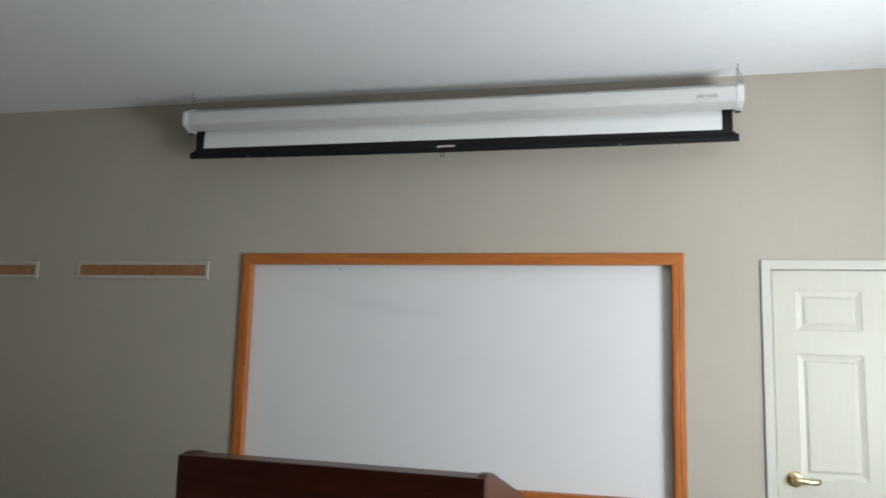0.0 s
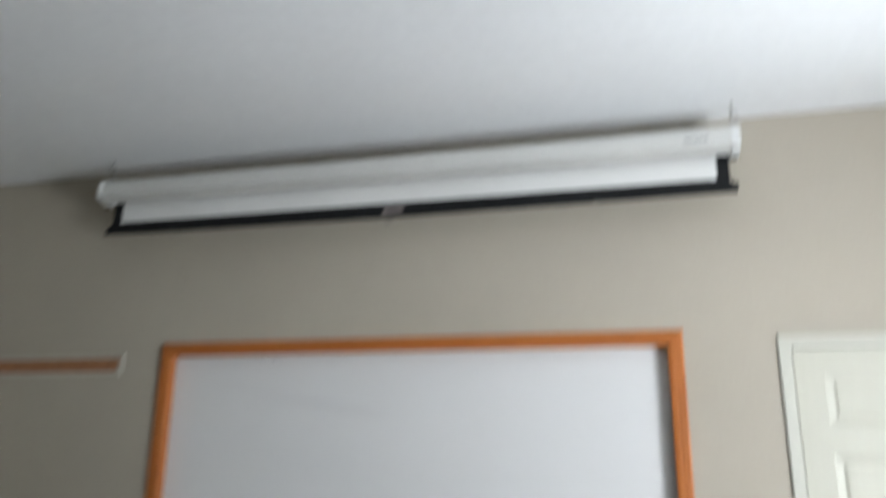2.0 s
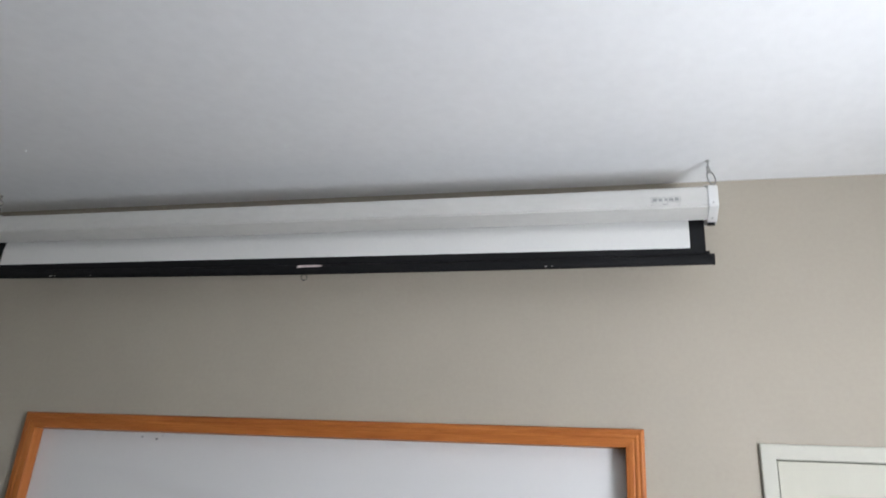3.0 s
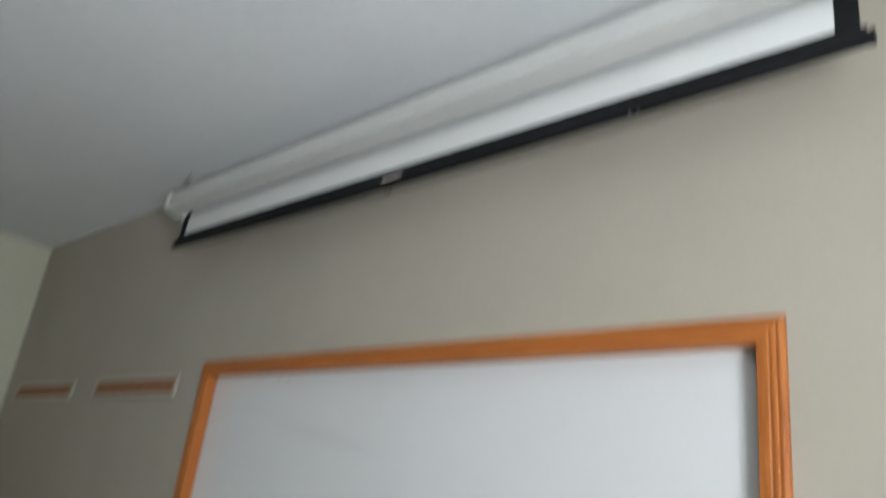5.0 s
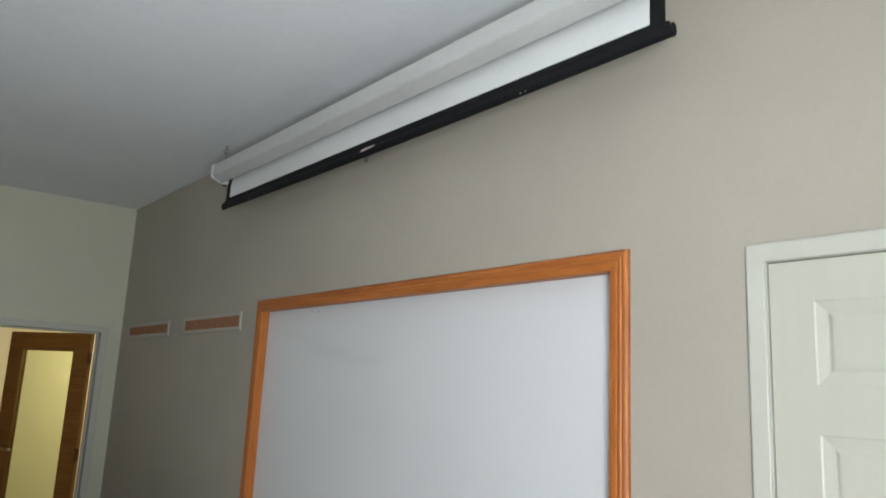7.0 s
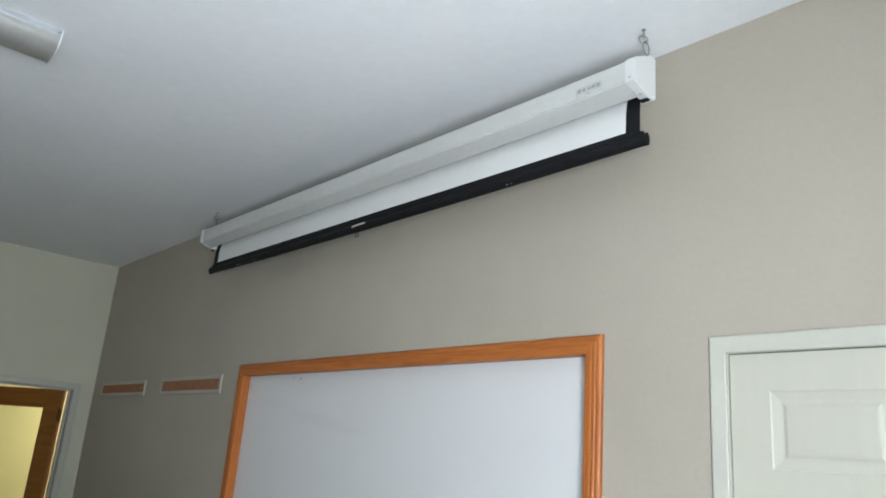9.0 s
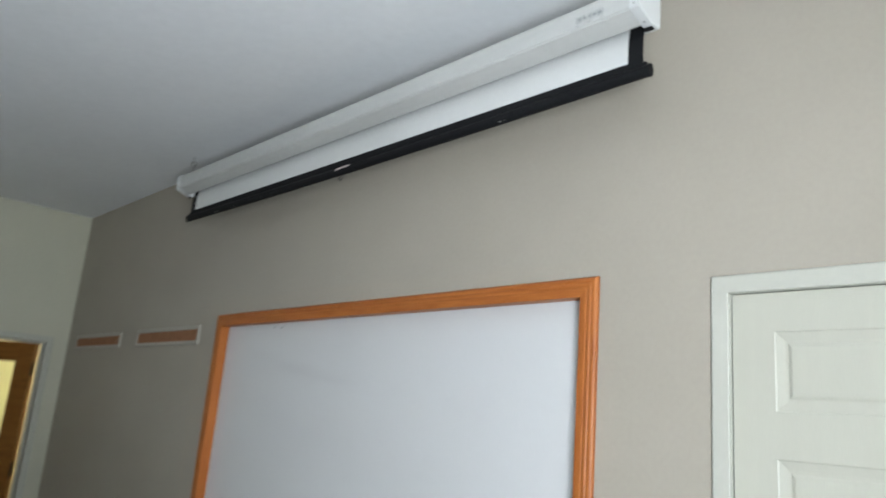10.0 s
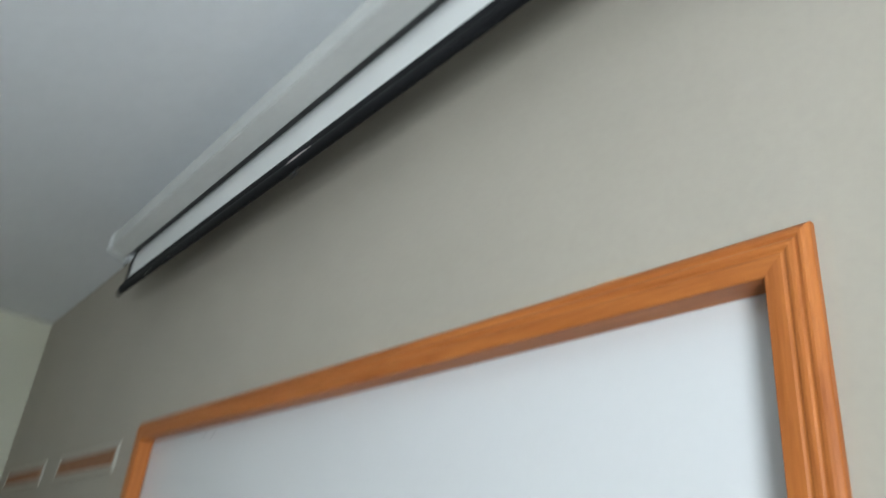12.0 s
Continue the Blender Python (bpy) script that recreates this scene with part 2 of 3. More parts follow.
def board_material():
    """Glossy white board with the faint ghosts of wiped writing."""
    mat = material("whiteboard_surface", (0.675, 0.668, 0.662), 0.30, spots=0.012, spot_scale=1.5, grain=0.006, bump=0.02, bump_scale=40)
    nodes, links = mat.node_tree.nodes, mat.node_tree.links
    bsdf = nodes["Principled BSDF"]
    base = bsdf.inputs["Base Color"].links[0].from_socket
    coord = nodes.new("ShaderNodeTexCoord")
    for centre, size, depth, warm in (((0.89, 0, 1.815), (0.42, 1, 0.058), 0.08, 1.0), ((1.08, 0, 1.788), (0.24, 1, 0.030), 0.06, 1.0),
                                      ((0.78, 0, 1.845), (0.26, 1, 0.050), 0.06, 0.95), ((0.50, 0, 1.905), (0.30, 1, 0.045), 0.05, 0.95),
                                      ((1.10, 0, 1.52), (0.60, 1, 0.16), 0.03, 0.97)):
        mapping = nodes.new("ShaderNodeMapping")
        mapping.vector_type = "TEXTURE"
        mapping.inputs["Location"].default_value, mapping.inputs["Scale"].default_value = centre, size
        mapping.inputs["Rotation"].default_value = (0, radians(4), 0)
        links.new(coord.outputs["Object"], mapping.inputs["Vector"])
        ball = nodes.new("ShaderNodeVectorMath")
        ball.operation = "LENGTH"
        links.new(mapping.outputs["Vector"], ball.inputs[0])
        smear = nodes.new("ShaderNodeTexNoise")
        smear.inputs["Scale"].default_value, smear.inputs["Detail"].default_value = 1.2, 5
        links.new(mapping.outputs["Vector"], smear.inputs["Vector"])
        add = nodes.new("ShaderNodeMath")
        add.operation = "ADD"
        links.new(ball.outputs["Value"], add.inputs[0])
        links.new(smear.outputs["Fac"], add.inputs[1])
        mask = nodes.new("ShaderNodeMapRange")
        mask.interpolation_type = "SMOOTHSTEP"
        mask.inputs["From Min"].default_value, mask.inputs["From Max"].default_value = 0.4, 1.6
        mask.inputs["To Min"].default_value, mask.inputs["To Max"].default_value = depth, 0.0
        links.new(add.outputs["Value"], mask.inputs["Value"])
        mix = nodes.new("ShaderNodeMix")
        mix.data_type = "RGBA"
        links.new(mask.outputs["Result"], mix.inputs["Factor"])
        links.new(base, mix.inputs["A"])
        mix.inputs["B"].default_value = (0.30, 0.28 * warm, 0.29, 1)
        base = mix.outputs["Result"]
    links.new(base, bsdf.inputs["Base Color"])
    return mat


M_BOARD = board_material()

# ---- building helpers ----
PLACE = {}
UNIT = Matrix()


def thing(name, m, label, category, group="", kind=""):
    """An Empty at the base of a thing."""
    ob = new(name)
    ob.empty_display_size = 0.1
    ob.matrix_basis = m
    PLACE[ob] = m
    return tagged(ob, label, category, group, kind)


def part(name, bm, mat, parent=None, label="", m=UNIT, smooth=False):
    """Links a bmesh, whose shape is in the frame m of the world, as one mesh under parent."""
    bmesh.ops.recalc_face_normals(bm, faces=bm.faces)
    mesh = bpy.data.meshes.new(name)
    bm.to_mesh(mesh)
    bm.free()
    mesh.materials.append(mat)
    if smooth:
        for p in mesh.polygons:
            p.use_smooth = True
        mesh.set_sharp_from_angle(angle=radians(40))
    ob = new(name, mesh)
    ob.parent = parent
    ob.matrix_basis = PLACE[parent].inverted() @ m if parent else m
    PLACE[ob] = m
    if label:
        tagged(ob, label)
    return ob


def box(x0, x1, y0, y1, z0, z1, bevel=0.0, bm=None, segments=2):
    bm = bm or bmesh.new()
    made = bmesh.ops.create_cube(bm, size=1)["verts"]
    for v in made:
        v.co = Vector(((x0 + x1) / 2 + v.co.x * (x1 - x0), (y0 + y1) / 2 + v.co.y * (y1 - y0), (z0 + z1) / 2 + v.co.z * (z1 - z0)))
    if bevel:
        edges = list({e for v in made for e in v.link_edges})
        bmesh.ops.bevel(bm, geom=edges, offset=bevel, segments=segments, affect="EDGES", profile=0.5)
    return bm


def slab(us, vs, openings, thickness, axis):
    """A wall in the plane of axis 'y' (u = x, v = z) or 'x' (u = y, v = z), from 0 to thickness along that axis, with openings (u0, u1, v0, v1) through it."""
    us = sorted(set(us) | {o[i] for o in openings for i in (0, 1)})
    vs = sorted(set(vs) | {o[i] for o in openings for i in (2, 3)})
    bm = bmesh.new()
    points = {}

    def vert(i, j, k):
        if (i, j, k) not in points:
            w = thickness if k else 0.0
            points[i, j, k] = bm.verts.new((us[i], w, vs[j]) if axis == "y" else (w, us[i], vs[j]))
        return points[i, j, k]

    def solid(i, j):
        if not (0 <= i < len(us) - 1 and 0 <= j < len(vs) - 1):
            return False
        u, v = (us[i] + us[i + 1]) / 2, (vs[j] + vs[j + 1]) / 2
        return not any(o[0] < u < o[1] and o[2] < v < o[3] for o in openings)

    for i in range(len(us) - 1):
        for j in range(len(vs) - 1):
            if not solid(i, j):
                continue
            for k in (0, 1):
                bm.faces.new([vert(i, j, k), vert(i + 1, j, k), vert(i + 1, j + 1, k), vert(i, j + 1, k)])
            for di, dj, a, b in ((-1, 0, (i, j), (i, j + 1)), (1, 0, (i + 1, j), (i + 1, j + 1)), (0, -1, (i, j), (i + 1, j)), (0, 1, (i, j + 1), (i + 1, j + 1))):
                if not solid(i + di, j + dj):
                    bm.faces.new([vert(*a, 0), vert(*b, 0), vert(*b, 1), vert(*a, 1)])
    return bm


def sweep(length, profile, mitre0=0.0, mitre1=0.0):
    """A moulding along local x from 0 to length; profile in (u, v), u outwards from its inner edge (local y), v off the wall (local z)."""
    bm = bmesh.new()
    rings = []
    for x, cut in ((0.0, -mitre0), (length, mitre1)):
        rings.append([bm.verts.new((x + cut * u, u, v)) for u, v in profile])
    n = len(profile)
    for i in range(n):
        bm.faces.new([rings[0][i], rings[0][(i + 1) % n], rings[1][(i + 1) % n], rings[1][i]])
    bm.faces.new(rings[0])
    bm.faces.new(rings[1])
    return bm


def axes(origin, x, y):
    """The frame at origin with the given local x and y directions."""
    x, y = Vector(x).normalized(), Vector(y).normalized()
    z = x.cross(y)
    return Matrix(((x.x, y.x, z.x, origin[0]), (x.y, y.y, z.y, origin[1]), (x.z, y.z, z.z, origin[2]), (0, 0, 0, 1)))


def lathe(profile, sides=32, bm=None):
    """A turned shape about local z from (radius, height) pairs."""
    bm = bm or bmesh.new()
    rings = [[bm.verts.new((r * math.cos(2 * math.pi * i / sides), r * math.sin(2 * math.pi * i / sides), h)) for i in range(sides)] for r, h in profile]
    for a, b in zip(rings, rings[1:]):
        for i in range(sides):
            bm.faces.new([a[i], a[(i + 1) % sides], b[(i + 1) % sides], b[i]])
    bm.faces.new(rings[0])
    bm.faces.new(rings[-1])
    return bm


def tube(points, radius, sides=10, closed=False, bm=None):
    """A round wire along points."""
    bm = bm or bmesh.new()
    points = [Vector(p) for p in points]
    n = len(points)
    rings = []
    side = None
    for i, p in enumerate(points):
        a = points[i - 1] if i or closed else p
        b = points[(i + 1) % n] if i < n - 1 or closed else p
        way = (b - a).normalized()
        if side is None:
            side = way.orthogonal().normalized()
        side = (side - way * side.dot(way)).normalized()
        up = way.cross(side)
        r = radius[i] if isinstance(radius, (list, tuple)) else radius
        rings.append([bm.verts.new(p + r * (math.cos(2 * math.pi * k / sides) * side + math.sin(2 * math.pi * k / sides) * up)) for k in range(sides)])
    for i in range(n if closed else n - 1):
        a, b = rings[i], rings[(i + 1) % n]
        for k in range(sides):
            bm.faces.new([a[k], a[(k + 1) % sides], b[(k + 1) % sides], b[k]])
    if not closed:
        bm.faces.new(rings[0])
        bm.faces.new(rings[-1])
    return bm


def prism(outline, along0, along1, axis="x"):
    """A shape from an outline in (y, z), drawn out along x."""
    bm = bmesh.new()
    a = [bm.verts.new((along0, y, z)) for y, z in outline]
    b = [bm.verts.new((along1, y, z)) for y, z in outline]
    n = len(outline)
    for i in range(n):
        bm.faces.new([a[i], a[(i + 1) % n], b[(i + 1) % n], b[i]])
    bm.faces.new(a)
    bm.faces.new(b)
    return bm


# ---- the room ----
WEST, EAST, SOUTH, TOP, THICK = -2.61, 4.50, -9.00, 3.097, 0.14

floor = tagged(part("floor", box(WEST, EAST, SOUTH, 0, -0.1, 0), M_FLOOR), "plain brown carpet floor of the classroom", "floor", kind="structure")
ceiling = tagged(part("ceiling", box(WEST - THICK, EAST + THICK, SOUTH - THICK, THICK, TOP, TOP + 0.12), M_CEIL), "flat white painted classroom ceiling", "ceiling", kind="structure")

NICHE = (0.053, 2.503, 0.840, 2.080)
DOORWAY = (2.961, 3.921, 0.0, 2.066)
wall_north = tagged(part("wall_north", slab((WEST - THICK, EAST + THICK), (0, TOP), (NICHE, DOORWAY), THICK, "y"), M_WALL), "greige painted front wall behind the whiteboard", "wall", kind="structure")
HALLWAY = (-1.095, -0.141, 0.0, 2.033)
wall_west = tagged(part("wall_west", slab((SOUTH - THICK, 0), (0, TOP), (HALLWAY,), -THICK, "x"), M_CREAM, m=Matrix.Translation((WEST, 0, 0))), "cream painted side wall with an open doorway", "wall", kind="structure")
PANES = ((-2.66, -1.50, 0.62, 2.20), (-4.80, -3.60, 0.62, 2.20))
wall_east = tagged(part("wall_east", slab((SOUTH - THICK, 0), (0, TOP), PANES, THICK, "x"), M_WALL, m=Matrix.Translation((EAST, 0, 0))), "greige painted side wall with two windows", "wall", kind="structure")
wall_south = tagged(part("wall_south", slab((WEST, EAST), (0, TOP), (), -THICK, "y"), M_WALL, m=Matrix.Translation((0, SOUTH, 0))), "plain greige painted rear wall", "wall", kind="structure")
closet = tagged(part("wall_behind_door", box(2.90, 4.00, THICK, THICK + 0.04, 0, 2.2), M_WALL), "plain wall closing the space behind the white door", "wall", kind="structure")
niche_back = tagged(part("wall_behind_board", box(-0.02, 2.58, THICK, THICK + 0.04, 0.75, 2.15), M_WALL), "plain wall closing the recess behind the whiteboard", "wall", kind="structure")

# windows of the east wall
def plain_window(name, y0, y1, z0, z1):
    window = thing(name, pose(EAST, (y0 + y1) / 2, z0), "plain white window frame in the side wall", "window", kind="structure")
    part("window_sill", box(EAST - 0.03, EAST + THICK, y0, y1, z0, z0 + 0.03, 0.003), M_TRIM, window)
    for b in ((y0, y0 + 0.05, z0 + 0.03, z1), (y1 - 0.05, y1, z0 + 0.03, z1), (y0 + 0.05, y1 - 0.05, z1 - 0.05, z1)):
        part("window_frame", box(EAST + 0.09, EAST + THICK, *b, 0.003), M_TRIM, window)
    pane = part("pane", box(EAST + 0.108, EAST + 0.113, y0 + 0.05, y1 - 0.05, z0 + 0.03, z1 - 0.05), M_CLEAR, window, "clear glass pane")
    pane.visible_shadow = False


plain_window("window_1", *PANES[0])
plain_window("window_2", *PANES[1])

# ---- hallway behind the west doorway ----
HX0, HX1 = -4.55, WEST - THICK
for name, b, mat in (("hall_floor", (HX0, HX1, -4.0, 1.4, -0.1, 0), M_FLOOR), ("hall_ceiling", (HX0, HX1, -4.0, 1.4, 2.6, 2.7), M_CEIL),
                     ("wall_hall_west", (HX0 - 0.1, HX0, -4.1, 1.5, 0, 2.7), M_HALL), ("wall_hall_north", (HX0, HX1, 1.4, 1.5, 0, 2.7), M_HALL),
                     ("wall_hall_south", (HX0, HX1, -4.1, -4.0, 0, 2.7), M_HALL), ("wall_hall_east", (HX1, HX1 + 0.12, THICK, 1.5, 0, 2.7), M_HALL)):
    kind = name.split("_")[0] if name.startswith("wall") else name.split("_")[1]
    tagged(part(name, box(*b), mat), "warm lit pale yellow hallway " + kind, kind, kind="structure")

# ---- white six-panel door of the north wall ----
CASING = [(0, 0), (0, 0.0080), (0.003, 0.0096), (0.012, 0.0099), (0.030, 0.0106), (0.042, 0.0110), (0.0465, 0.0102), (0.0490, 0.0080), (0.0490, 0)]


def door_frame(owner, to_world, width, height, depth, face, paint):
    """Casing and jambs round an opening: local x across, y up, z towards the room."""
    part("casing", sweep(height + 0.0015, CASING, 0, 1), paint, owner, m=to_world @ axes((-0.0015, 0, face), (0, 1, 0), (-1, 0, 0)))
    part("casing", sweep(height + 0.0015, [(u, -v) for u, v in CASING], 0, 1), paint, owner, m=to_world @ axes((width + 0.0015, 0, face), (0, 1, 0), (1, 0, 0)))
    part("casing", sweep(width + 0.003, CASING, 1, 1), paint, owner, m=to_world @ axes((-0.0015, height + 0.0015, face), (1, 0, 0), (0, 1, 0)))
    for b in ((-0.019, 0, 0, height, -depth, 0), (width, width + 0.019, 0, height, -depth, 0), (-0.019, width + 0.019, height, height + 0.019, -depth, 0)):
        part("jamb", box(*b, bevel=0.001), paint, owner, m=to_world)


door = thing("door_1", pose(2.981, 0, 0), "closed white six-panel door with a brass lever", "door", kind="structure")
NORTH = axes((2.981, 0, 0), (1, 0, 0), (0, 0, 1))
door_frame(door, NORTH, 0.920, 2.047, THICK, 0.0015, M_TRIM)
for b in ((0.0, 0.012, 0, 2.047, -0.056, -0.044), (0.908, 0.920, 0, 2.047, -0.056, -0.044), (0.012, 0.908, 2.035, 2.047, -0.056, -0.044)):
    part("door_stop", box(*b), M_TRIM, door, m=NORTH)

COLS = ((0.110, 0.416), (0.498, 0.804))
ROWS = ((0.215, 0.830), (1.004, 1.618), (1.734, 1.941))
leaf_m = Matrix.Translation((2.9855, 0.003, 0))
holes = [(c[0], c[1], r[0], r[1]) for c in COLS for r in ROWS]
leaf = part("leaf", slab((0, 0.911), (0.008, 2.0435), holes, 0.038, "y"), M_DOOR, door, m=leaf_m)


def door_panel(x0, x1, z0, z1):
    """A raised field within a moulded groove."""
    bm = bmesh.new()
    rings = []
    for inset, depth in ((0, 0), (0.004, 0.0024), (0.024, 0.0066), (0.029, 0.0072), (0.033, 0.0070), (0.039, 0.0042), (0.043, 0.0031), (0.048, 0.0028)):
        rings.append([bm.verts.new(p) for p in ((x0 + inset, depth, z0 + inset), (x1 - inset, depth, z0 + inset), (x1 - inset, depth, z1 - inset), (x0 + inset, depth, z1 - inset))])
    for a, b in zip(rings, rings[1:]):
        for i in range(4):
            bm.faces.new([a[i], a[(i + 1) % 4], b[(i + 1) % 4], b[i]])
    bm.faces.new(rings[-1])
    back = [bm.verts.new((v.co.x, 0.034, v.co.z)) for v in rings[0]]
    for i in range(4):
        bm.faces.new([rings[0][i], rings[0][(i + 1) % 4], back[(i + 1) % 4], back[i]])
    bm.faces.new(back)
    return bm


for h in holes:
    part("panel", door_panel(*h), M_DOOR, leaf, m=leaf_m)


def lever_handle(owner, m):
    """A lever on a round rose; local z off the door, local x along the lever."""
    rose = part("rose", lathe([(0.0405, 0), (0.0405, 0.003), (0.037, 0.008), (0.028, 0.011), (0.020, 0.012), (0.018, 0.020), (0.0145, 0.024)]), M_BRASS, owner, "polished brass lever handle on a round rose", m=m, smooth=True)
    part("neck", lathe([(0.0125, 0.020), (0.0115, 0.030), (0.0125, 0.048), (0.014, 0.052), (0.012, 0.060), (0.006, 0.062)], 24), M_BRASS, rose, m=m, smooth=True)
    path = [(0.0, 0, 0.052), (0.02, 0, 0.053), (0.04, -0.001, 0.053), (0.065, -0.002, 0.052), (0.084, -0.003, 0.049), (0.098, -0.002, 0.044), (0.104, 0.000, 0.037), (0.103, 0.001, 0.031)]
    bm = tube(path, [0.0105, 0.0095, 0.0085, 0.008, 0.008, 0.0085, 0.0085, 0.006], 14)
    for v in bm.verts:
        v.co.y *= 1.7
    part("lever", bm, M_BRASS, rose, m=m, smooth=True)
    return rose


lever_handle(leaf, axes((3.064, 0.004, 1.001), (1, 0, 0), (0, 0, 1)))
part("strike_plate", box(2.9782, 2.9838, -0.0035, 0.02, 0.958, 1.042, 0.001), M_STEEL, door, "dull steel strike plate")

# ---- whiteboard, recessed in the wall behind a stained wooden casing ----
BX0, BX1, BZ0, BZ1 = 0.065, 2.491, 0.852, 2.068
FRAME = [(0, 0), (0, 0.0165), (0.0015, 0.018), (0.014, 0.0192), (0.0255, 0.0190), (0.0285, 0.0174), (0.0310, 0.0173), (0.0335, 0.0188), (0.038, 0.0196), (0.0425, 0.0188),
         (0.0450, 0.0166), (0.0475, 0.0165), (0.0500, 0.0177), (0.0545, 0.0178), (0.0590, 0.0160), (0.0635, 0.0120), (0.065, 0.0095), (0.065, 0)]
board = thing("whiteboard", pose(1.28, 0, BZ0 - 0.065), "large white dry-erase board in an orange-stained wooden frame", "whiteboard")
part("writing_surface", box(BX0 - 0.011, BX1 + 0.011, 0.035, 0.047, BZ0 - 0.011, BZ1 + 0.011), M_BOARD, board, "glossy white surface with faint wiped smears")
W, H, F = BX1 - BX0, BZ1 - BZ0, -0.0015
mirrored = [(u, -v) for u, v in FRAME]
part("frame_rail", sweep(W, FRAME, 1, 1), M_OAK, board, m=axes((BX0, F, BZ1), (1, 0, 0), (0, 0, 1)))
part("frame_rail", sweep(W, mirrored, 1, 1), M_OAK, board, m=axes((BX0, F, BZ0), (1, 0, 0), (0, 0, -1)))
part("frame_stile", sweep(H, FRAME, 1, 1), M_OAK, board, m=axes((BX0, F, BZ0), (0, 0, 1), (-1, 0, 0)))
part("frame_stile", sweep(H, mirrored, 1, 1), M_OAK, board, m=axes((BX1, F, BZ0), (0, 0, 1), (1, 0, 0)))
REVEAL = [(0.0006, -0.034), (0.0006, -0.0002), (0.0115, -0.0002), (0.0115, -0.034)]
back = [(u, -v) for u, v in REVEAL]
part("reveal", sweep(W, REVEAL, 1, 1), M_OAK, board, m=axes((BX0, F, BZ1), (1, 0, 0), (0, 0, 1)))
part("reveal", sweep(W, back, 1, 1), M_OAK, board, m=axes((BX0, F, BZ0), (1, 0, 0), (0, 0, -1)))
part("reveal", sweep(H, REVEAL, 1, 1), M_OAK, board, m=axes((BX0, F, BZ0), (0, 0, 1), (-1, 0, 0)))
part("reveal", sweep(H, back, 1, 1), M_OAK, board, m=axes((BX1, F, BZ0), (0, 0, 1), (1, 0, 0)))
for x, z, w in ((0.549, 2.051, 0.009), (0.616, 2.044, 0.011), (0.642, 2.057, 0.004)):
    part("pen_mark", box(x - w / 2, x + w / 2, 0.0346, 0.0352, z - w * 0.32, z + w * 0.32, 0.0001), M_PRINT, board, "small dark leftover pen mark")
part("worn_spot", box(2.212, 2.262, F - 0.0128, F - 0.0085, BZ1 + 0.0605, BZ1 + 0.0652, 0.001), M_RAW, board, "pale chipped edge of the frame")
part("knot", lathe([(0.0050, 0), (0.0042, 0.0006), (0.0015, 0.0009)], 14), M_KNOT, board, "dark knot in the wood", m=axes((BX0 - 0.014, F - 0.0190, 1.474), (1, 0, 0), (0, 0, 1)))


# ---- framed cork strips ----
def cork_strip(x0, x1, z0, z1):
    strip = thing("cork_strip", pose((x0 + x1) / 2, 0, z0), "narrow brown cork tack strip in a pale frame on the wall", "cork board", "cork strips on the front wall")
    e = 0.024
    part("cork", box(x0 + e - 0.002, x1 - e + 0.002, -0.0045, -0.0005, z0 + e, z1 - e + 0.004), M_CORK, strip, "speckled brown cork")
    profile = [(0, 0), (0, 0.007), (0.003, 0.0080), (0.018, 0.0085), (0.021, 0.0070), (0.024, 0.003), (0.024, 0)]
    other = [(u, -v) for u, v in profile]
    w, h = x1 - x0 - 2 * e, z1 - z0 - 2 * e
    part("frame", sweep(w, profile, 1, 1), M_STRIPFRAME, strip, m=axes((x0 + e, -0.0005, z1 - e), (1, 0, 0), (0, 0, 1)))
    part("frame", sweep(w, other, 1, 1), M_STRIPFRAME, strip, m=axes((x0 + e, -0.0005, z0 + e), (1, 0, 0), (0, 0, -1)))
    part("frame", sweep(h, profile, 1, 1), M_STRIPFRAME, strip, m=axes((x0 + e, -0.0005, z0 + e), (0, 0, 1), (-1, 0, 0)))
    part("frame", sweep(h, other, 1, 1), M_STRIPFRAME, strip, m=axes((x1 - e, -0.0005, z0 + e), (0, 0, 1), (1, 0, 0)))
    return strip


cork_strip(-1.160, -0.225, 1.972, 2.087)
far_strip = cork_strip(-2.390, -1.450, 1.972, 2.083)
part("tack", lathe([(0.0055, 0), (0.0055, 0.002), (0.0035, 0.005), (0.001, 0.006)], 16), M_STRIPFRAME, far_strip, "pale thumb tack left in the cork", m=axes((-1.516, -0.0045, 2.024), (1, 0, 0), (0, 0, 1)), smooth=True)

# ---- projection screen hung from the ceiling ----
SX0, SX1 = -0.322, 2.833
screen = thing("projection_screen", pose(1.262, -0.155, 2.69), "pull-down projection screen in an off-white case, nearly rolled up", "projection screen")
CASE = [(-0.246, 2.953), (-0.246, 2.880), (-0.185, 2.8545), (-0.180, 2.8545), (-0.180, 2.905), (-0.134, 2.905), (-0.134, 2.853), (-0.130, 2.853), (-0.130, 2.998), (-0.150, 3.002)]


def sag(x):
    """How far the long screen hangs down between its two ends, as a share of its most."""
    return max(0.0, 1 - ((x - 1.254) / 1.56) ** 2)


def bow(bm, most, over=-9.0, under=9.0):
    """Cuts the long edges and lets them hang through in the middle."""
    long_edges = [e for e in bm.edges if abs(e.verts[0].co.x - e.verts[1].co.x) > 1]
    bmesh.ops.subdivide_edges(bm, edges=long_edges, cuts=11)
    for v in bm.verts:
        if over < v.co.z < under:
            v.co.z -= most * sag(v.co.x)
    return bm


